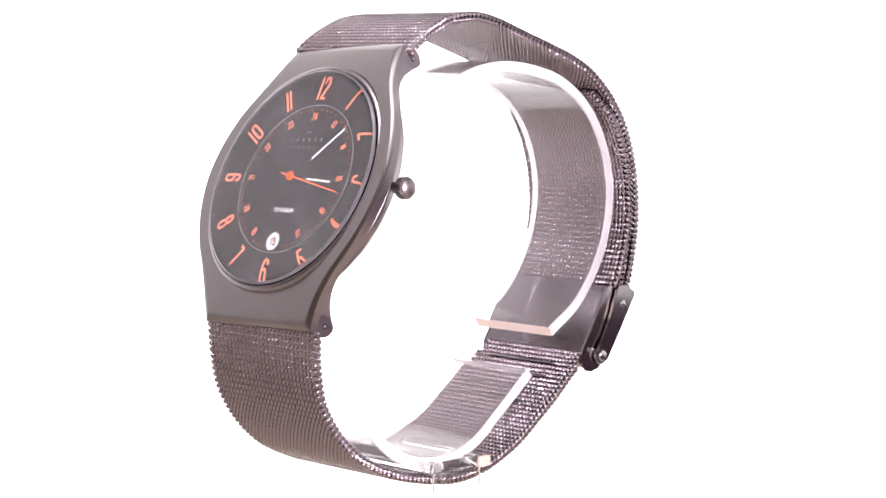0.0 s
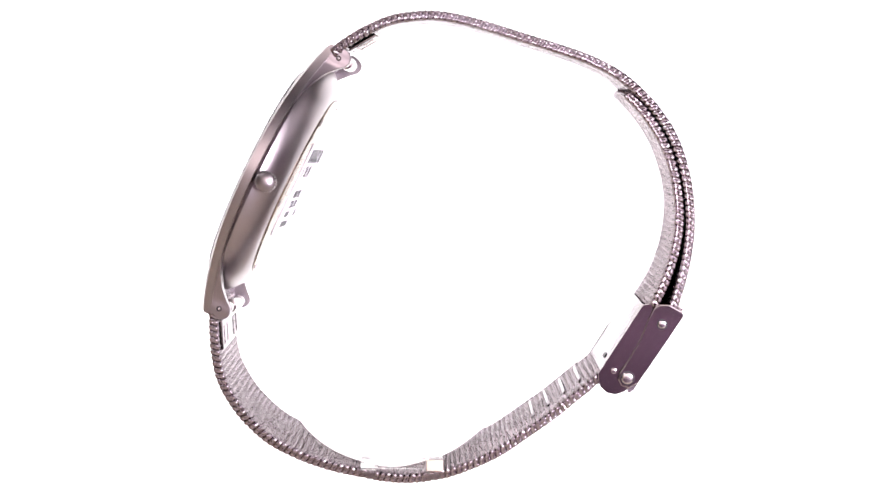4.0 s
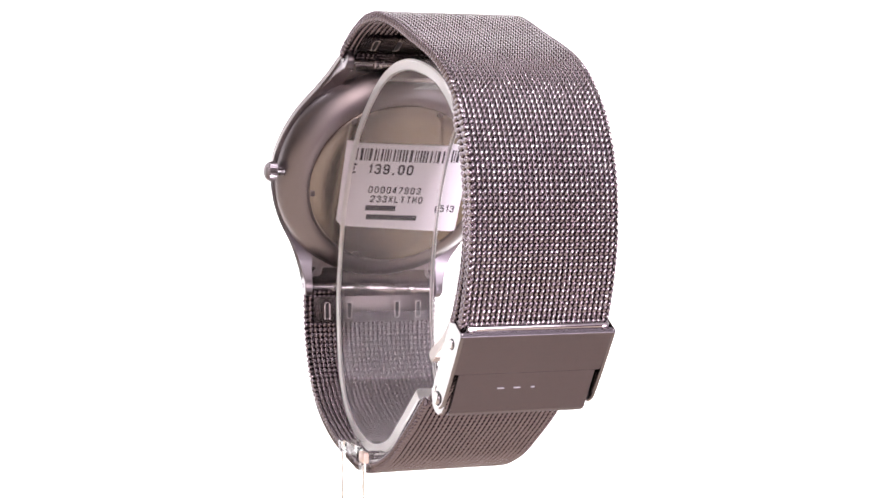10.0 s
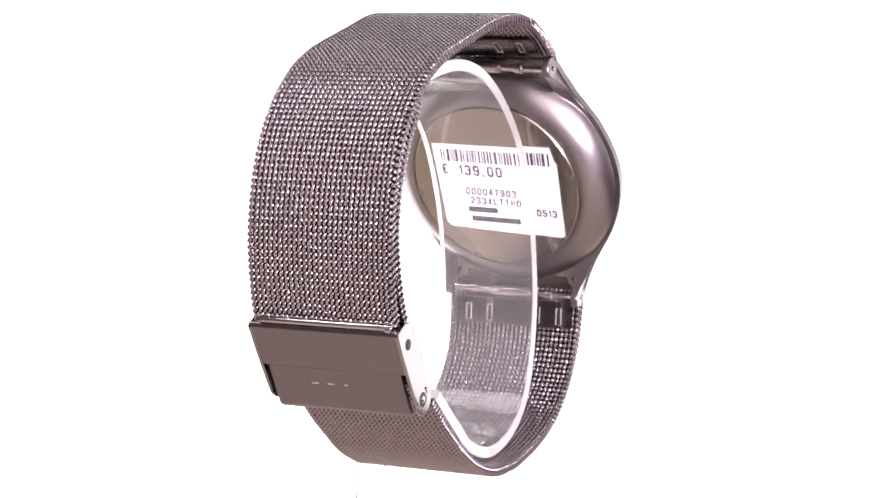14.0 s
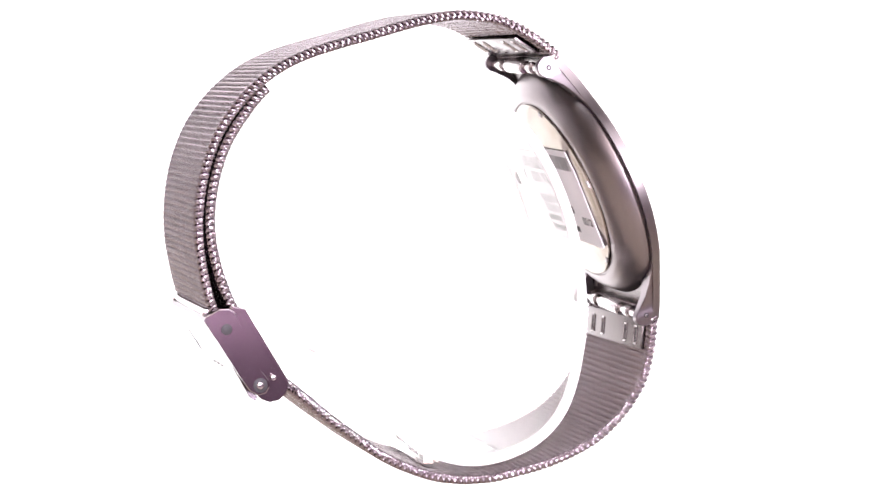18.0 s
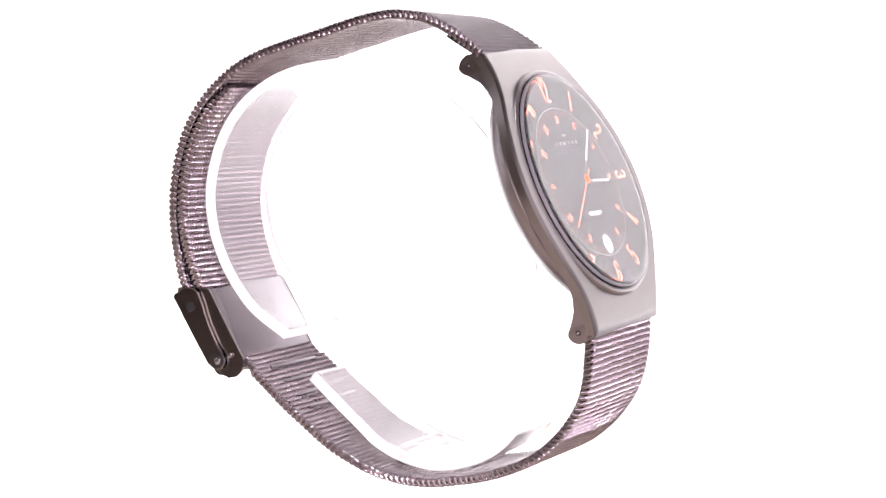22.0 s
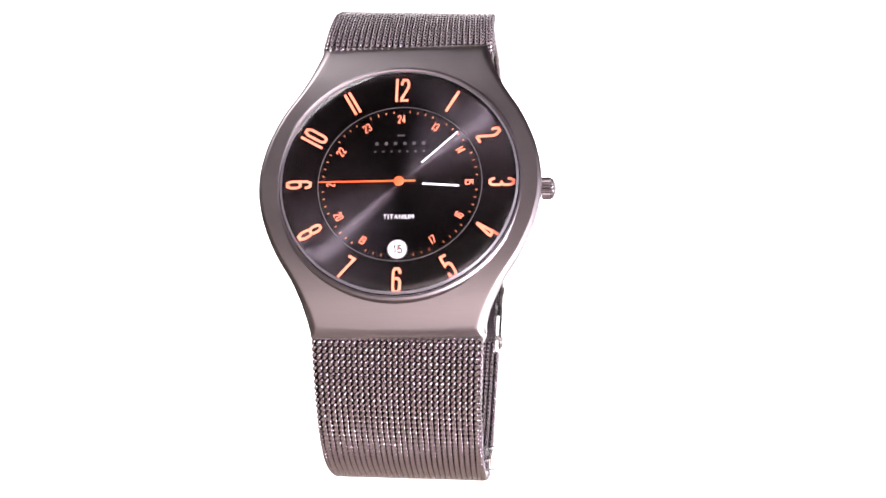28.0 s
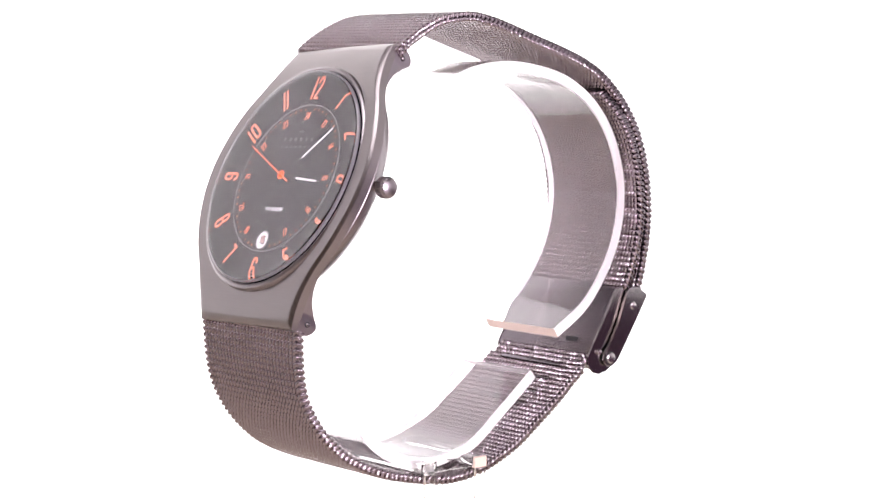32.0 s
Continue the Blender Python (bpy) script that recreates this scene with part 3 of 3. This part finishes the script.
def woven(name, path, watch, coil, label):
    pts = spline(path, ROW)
    # a flat dark sheet added inside the coils, for the shade between wires
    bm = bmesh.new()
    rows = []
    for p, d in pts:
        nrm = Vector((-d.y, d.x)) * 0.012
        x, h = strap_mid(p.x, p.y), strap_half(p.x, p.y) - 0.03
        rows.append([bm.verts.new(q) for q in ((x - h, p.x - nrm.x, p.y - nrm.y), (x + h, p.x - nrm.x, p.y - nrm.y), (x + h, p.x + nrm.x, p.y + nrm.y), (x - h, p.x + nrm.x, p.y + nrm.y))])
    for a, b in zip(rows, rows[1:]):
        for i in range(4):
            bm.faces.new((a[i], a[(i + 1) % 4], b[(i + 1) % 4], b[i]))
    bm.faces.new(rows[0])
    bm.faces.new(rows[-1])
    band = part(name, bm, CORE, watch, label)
    for p, d in pts:
        ob = new("wire_coil", coil)
        ob.parent = band
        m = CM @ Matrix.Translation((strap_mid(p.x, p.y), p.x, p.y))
        ob.location = m.translation
        ob.rotation_euler = (math.atan2(d.y, d.x), 0, 0)
        half = 0.93 if p.x > 2.3 and p.y < -3.1 else strap_half(p.x, p.y)
        if name == "strap_tail":
            half = min(half, 0.92 + 0.25 * max(0.0, -0.14 - p.y))
        ob.scale = (2 * half / (TURNS * PITCH), 1, 1)
    return band


UPPER = ((-1.35, 0.42), (-1.22, 0.53), (-0.95, 0.70), (-0.60, 0.86), (-0.30, 0.92), (0.03, 0.94), (0.40, 0.89), (0.80, 0.79), (1.25, 0.655), (1.75, 0.51), (2.20, 0.36), (2.60, 0.16), (2.93, -0.10), (3.17, -0.36), (3.38, -0.68), (3.54, -1.08), (3.63, -1.50), (3.66, -1.90), (3.64, -2.25), (3.58, -2.60), (3.49, -2.95), (3.38, -3.18), (3.08, -3.62))
TAIL = ((2.77, -0.13), (2.942, -0.31), (3.142, -0.58), (3.312, -0.892), (3.434, -1.266), (3.495, -1.65), (3.50, -2.0), (3.435, -2.383), (3.314, -2.755), (3.18, -3.055), (3.06, -3.255))
LOWER = ((2.72, -3.85), (2.40, -4.125), (2.10, -4.37), (1.78, -4.64), (1.41, -4.91), (1.04, -5.17), (0.66, -5.36), (0.26, -5.505), (-0.18, -5.575), (-0.60, -5.565), (-1.0, -5.495), (-1.40, -5.405), (-1.80, -5.265), (-2.20, -5.06), (-2.53, -4.775), (-2.755, -4.485), (-2.905, -4.19), (-2.98, -3.85), (-3.01, -3.50), (-3.005, -3.22))


def build_strap(watch):
    coil = coil_mesh()
    woven("upper_strap", UPPER, watch, coil, "woven gunmetal wire mesh strap, upper half")
    woven("strap_tail", TAIL, watch, coil, "woven wire mesh strap tail tucked inside")
    woven("lower_strap", LOWER, watch, coil, "woven gunmetal wire mesh strap, lower half")
    # end plates inside the strap beside the lugs
    for p, q in (((-1.17, 0.45), (-0.80, 0.665)), ((-2.935, -3.38), (-2.905, -3.80))):
        d = (Vector(q) - Vector(p)).normalized()
        inn = Vector((-d.y, d.x)) * 0.03
        if (Vector(p) + inn - Vector((0, -2.3))).length > (Vector(p) - Vector((0, -2.3))).length:
            inn = -inn
        a, b = Vector(p), Vector(q)
        x = strap_mid(*p)
        plate = part("end_plate", prism([a, b, b + inn, a + inn], x - 0.98, x + 0.98, 0.004), ENDSTEEL, watch, "dark polished steel strap end plate with slots")
        for k in (-0.76, -0.40, 0.40, 0.76):
            s, e = a + (b - a) * 0.25 + inn * 0.6, a + (b - a) * 0.85 + inn * 0.6
            # a dark block carries the shade of the open slot
            part("slot_shade", prism([s, e, e + inn * 0.5, s + inn * 0.5], x + k - 0.034, x + k + 0.034), DARK, plate)
            rim = bmesh.new()
            corners = [(x + k + u * 0.04, *(q + inn * 0.5)) for q, u in ((s, -1), (s, 1), (e, 1), (e, -1))]
            for c, f in zip(corners, corners[1:] + corners[:1]):
                rod(rim, c, f, 0.011, 8)
            part("slot_rim", rim, STEEL, plate, "bright rim round the slot")


# ---- the buckle ----
def build_ladder(watch):
    """Raised bars across the inside of the lower strap, where the clasp can be set."""
    for y, z in ((2.24, -4.245), (2.02, -4.43), (1.80, -4.615), (1.575, -4.785)):
        d = Vector((-0.64, -0.77)) if y > 1.7 else Vector((-0.78, -0.62))
        n = Vector((d.y, -d.x))
        a = Vector((y, z)) + n * 0.07
        poly = [a - d * 0.026, a + d * 0.026, a + d * 0.02 + n * 0.022, a - d * 0.02 + n * 0.022]
        x = strap_mid(y, z)
        part("ladder_bar", prism(poly, x - 0.66, x + 0.62, 0.008), BUCKLE, watch, "narrow raised bar across the strap")


def build_buckle(watch):
    xm, hw, wide = -0.155, 0.99, 1.088
    cover = part("buckle_cover", prism([(3.57, -3.14), (3.60, -3.20), (3.245, -3.735), (3.20, -3.715), (3.52, -3.14)], xm - wide, xm + wide, 0.008), BUCKLE, watch, "flat brushed grey upper plate of the buckle", smooth=False)
    low = part("buckle_flap", prism([(3.242, -3.735), (2.93, -4.285), (2.85, -4.335), (2.83, -4.27), (3.195, -3.712)], xm - 0.968, xm + 0.968, 0.008), BUCKLE, watch, "flat brushed grey flap of the buckle", smooth=False)
    # faint engraved line, too worn to read
    for x0, x1 in ((0.28, 0.38), (0.055, 0.145), (-0.15, -0.10)):
        a, b = Vector((3.125, -3.935)), Vector((3.115, -3.953))
        out = Vector((0.87, -0.49)) * 0.010
        part("engraved_bar", prism([a + out * 0.2, b + out * 0.2, b + out, a + out], xm + x0, xm + x1), ENGRAVED, low)
    part("buckle_plate", prism([(3.03, -3.06), (2.42, -4.05), (2.455, -4.075), (3.065, -3.085)], xm - hw, xm + hw, 0.006), BUCKLE, watch, "flat brushed inner plate of the buckle")
    a, b = Vector((2.52, -3.87)), Vector((2.555, -3.81))
    out = Vector((-0.85, 0.53)) * 0.006
    part("stamp_bar", prism([a, b, b + out, a + out], xm + 0.42, xm + 0.66), DARK, watch, "small dark worn stamp")
    cheek = [(3.02, -3.06), (3.20, -3.025), (3.34, -3.10), (3.20, -3.50), (2.92, -4.05), (2.87, -4.22), (2.79, -4.30), (2.67, -4.345), (2.54, -4.32), (2.45, -4.24), (2.42, -4.15), (2.41, -4.05)]
    arm = [(3.17, -3.10), (3.25, -3.045), (3.39, -3.045), (3.585, -3.155), (3.59, -3.22), (3.42, -3.475), (3.25, -3.74), (3.09, -3.985), (2.975, -4.165), (2.85, -4.235), (2.74, -4.21), (2.69, -4.12), (2.71, -4.02), (2.84, -3.85), (3.00, -3.55), (3.10, -3.28)]
    for s in (-1, 1):
        x = xm + s * hw
        part("buckle_cheek", prism(cheek, x, x + s * 0.03, 0.008), BUCKLE_SIDE, watch, "rounded side cheek of the buckle", smooth=False)
        a = part("buckle_arm", prism(arm, x + s * 0.052, x + s * 0.10, 0.016), BUCKLE_SIDE, watch, "pivoting side arm of the buckle", smooth=False)
        for y, z, r in ((3.29, -3.325, 0.076), (2.82, -4.095, 0.10)):
            # a dark disc paints the shade in the gap about each rivet
            part("pivot_shade", rod(bmesh.new(), (x + s * 0.05, y, z), (x + s * 0.104, y, z), r, 20, 0.002), DARK, a, "dark disc painted as shade round the rivet")
        part("slide_tab", box(bmesh.new(), x - s * 0.05 - 0.04, x - s * 0.05 + 0.04, 3.555, 3.60, -3.15, -3.10, 0.012), STEEL, watch, "short bright tab on the slide bar")
        part("pivot", rod(bmesh.new(), (x + s * 0.05, 3.29, -3.325), (x + s * (0.118 if s > 0 else 0.09), 3.29, -3.325), 0.062, 18, 0.02), STEEL, a)
        part("pivot", rod(bmesh.new(), (x + s * 0.05, 2.82, -4.095), (x + s * (0.130 if s > 0 else 0.112), 2.82, -4.095), 0.085 if s > 0 else 0.055, 20, 0.02), STEEL, a)
        part("wire_stop", rod(bmesh.new(), (x + s * 0.02, 2.63, -4.00), (x + s * 0.075, 2.63, -4.00), 0.04, 12, 0.01), STEEL, watch)
    part("slide_bar", rod(bmesh.new(), (xm - hw, 3.545, -3.10), (xm + hw, 3.545, -3.10), 0.048, 14, 0.01), STEEL, watch, "polished steel slide bar of the buckle")
    part("slide_clip", box(bmesh.new(), xm - 0.98, xm + 0.98, 3.40, 3.50, -3.11, -3.05, 0.01), TITAN_SIDE, watch, "thin clip holding the strap")


# ---- the clear stand ----
RING = ((1.90, -3.68), (2.55, -3.24), (3.05, -2.50), (3.22, -1.70), (3.06, -0.96), (2.68, -0.38), (2.10, 0.02), (1.45, 0.20), (0.75, 0.25), (0.05, 0.12), (-0.60, -0.22), (-1.25, -0.80), (-1.72, -1.62), (-1.98, -2.50), (-2.06, -3.50), (-1.85, -4.55), (-1.35, -5.12), (-0.55, -5.36), (0.22, -5.20), (0.78, -4.80), (1.45, -4.26))


def build_stand():
    stand = new("watch_stand")
    tagged(stand, "clear acrylic c-shaped watch stand on thin legs", "stand")
    pts = spline(RING, 0.09)
    xm, hw, th = -0.07, 0.775, 0.082
    bm = bmesh.new()
    rows = []
    for p, d in pts:
        nrm = Vector((-d.y, d.x))
        r = 0.02
        sec = ((-hw + r, -th), (hw - r, -th), (hw, -th + r), (hw, th - r), (hw - r, th), (-hw + r, th), (-hw, th - r), (-hw, -th + r))
        rows.append([bm.verts.new((xm + a, p.x + nrm.x * b, p.y + nrm.y * b)) for a, b in sec])
    for a, b in zip(rows, rows[1:]):
        for i in range(8):
            bm.faces.new((a[i], a[(i + 1) % 8], b[(i + 1) % 8], b[i]))
    bm.faces.new(rows[0])
    bm.faces.new(rows[-1])
    ring = part("cuff_ring", bm, ACRYL, stand, "open ring of thick clear acrylic")
    ring.visible_shadow = False
    ring.data.materials.append(FROST)
    ring.data.materials.append(PEACH)
    for f in ring.data.polygons:
        if abs(f.normal.x) > 0.3:
            f.material_index = 1
        if f.index >= len(ring.data.polygons) - 2:
            f.material_index = 2 if f.normal.z < 0 else 1
    for y in (-0.80, 0.13):
        bar = part("cross_bar", box(bmesh.new(), xm - 0.5, xm + 1.04, y - 0.115, y + 0.115, -5.42, -5.30, 0.01), ACRYL, stand, "clear acrylic bar across the strap")
        bar.visible_shadow = False
        part("pad", box(bmesh.new(), xm + 1.045, xm + 1.12, y - 0.115, y + 0.115, -5.44, -5.29, 0.012), PAD if y > 0 else LEGCLEAR, stand, "small pale pad under the ring")
        x = xm + 1.10
        leg = part("leg", box(bmesh.new(), x - 0.018, x + 0.018, y - 0.09, y + 0.09, -8.97, -5.445, 0.004), LEGCLEAR, stand, "thin clear acrylic leg")
        leg.visible_shadow = False
    clip = part("clip_bar", box(bmesh.new(), xm + 1.05, xm + 1.10, -0.68, 0.01, -5.42, -5.27, 0.01), LEGCLEAR, stand, "clear acrylic bar between the two pads")
    clip.visible_shadow = False
    return stand


studio()
watch = new("wrist_watch")
tagged(watch, "grey titanium wrist watch with black dial and mesh strap", "watch")
build_case(watch)
second_hand = build_dial(watch)
build_label(watch)
build_strap(watch)
build_ladder(watch)
build_buckle(watch)
stand = build_stand()


# ---- what moves: the watch turns with its stand, the second hand steps ----
def turn_at(t):
    keys = ((0, 315.55), (8, 224.30), (12, 178.45), (20, 86.80), (28, -4.46), (32, -49.50))
    for (t0, a0), (t1, a1) in zip(keys, keys[1:]):
        if t <= t1:
            return a0 + (a1 - a0) * (t - t0) / (t1 - t0)


def motions():
    rows = [(0.5 * k, pose(0, 0, 0, 0, 0, turn_at(0.5 * k))) for k in range(65)]
    walk(watch, rows)
    walk(stand, rows)
    ticks = []
    shift = 0.32
    for k in range(0, 34):
        step = CASE @ Matrix.Rotation(-radians(6 * (17 + k)), 4, "Z")
        t0, t1 = max(0.0, k - 1 + shift + 0.07), min(32.0, k + shift)
        if t0 < t1:
            ticks += [(t0, step), (t1, step)]
    walk(second_hand, ticks)


motions()
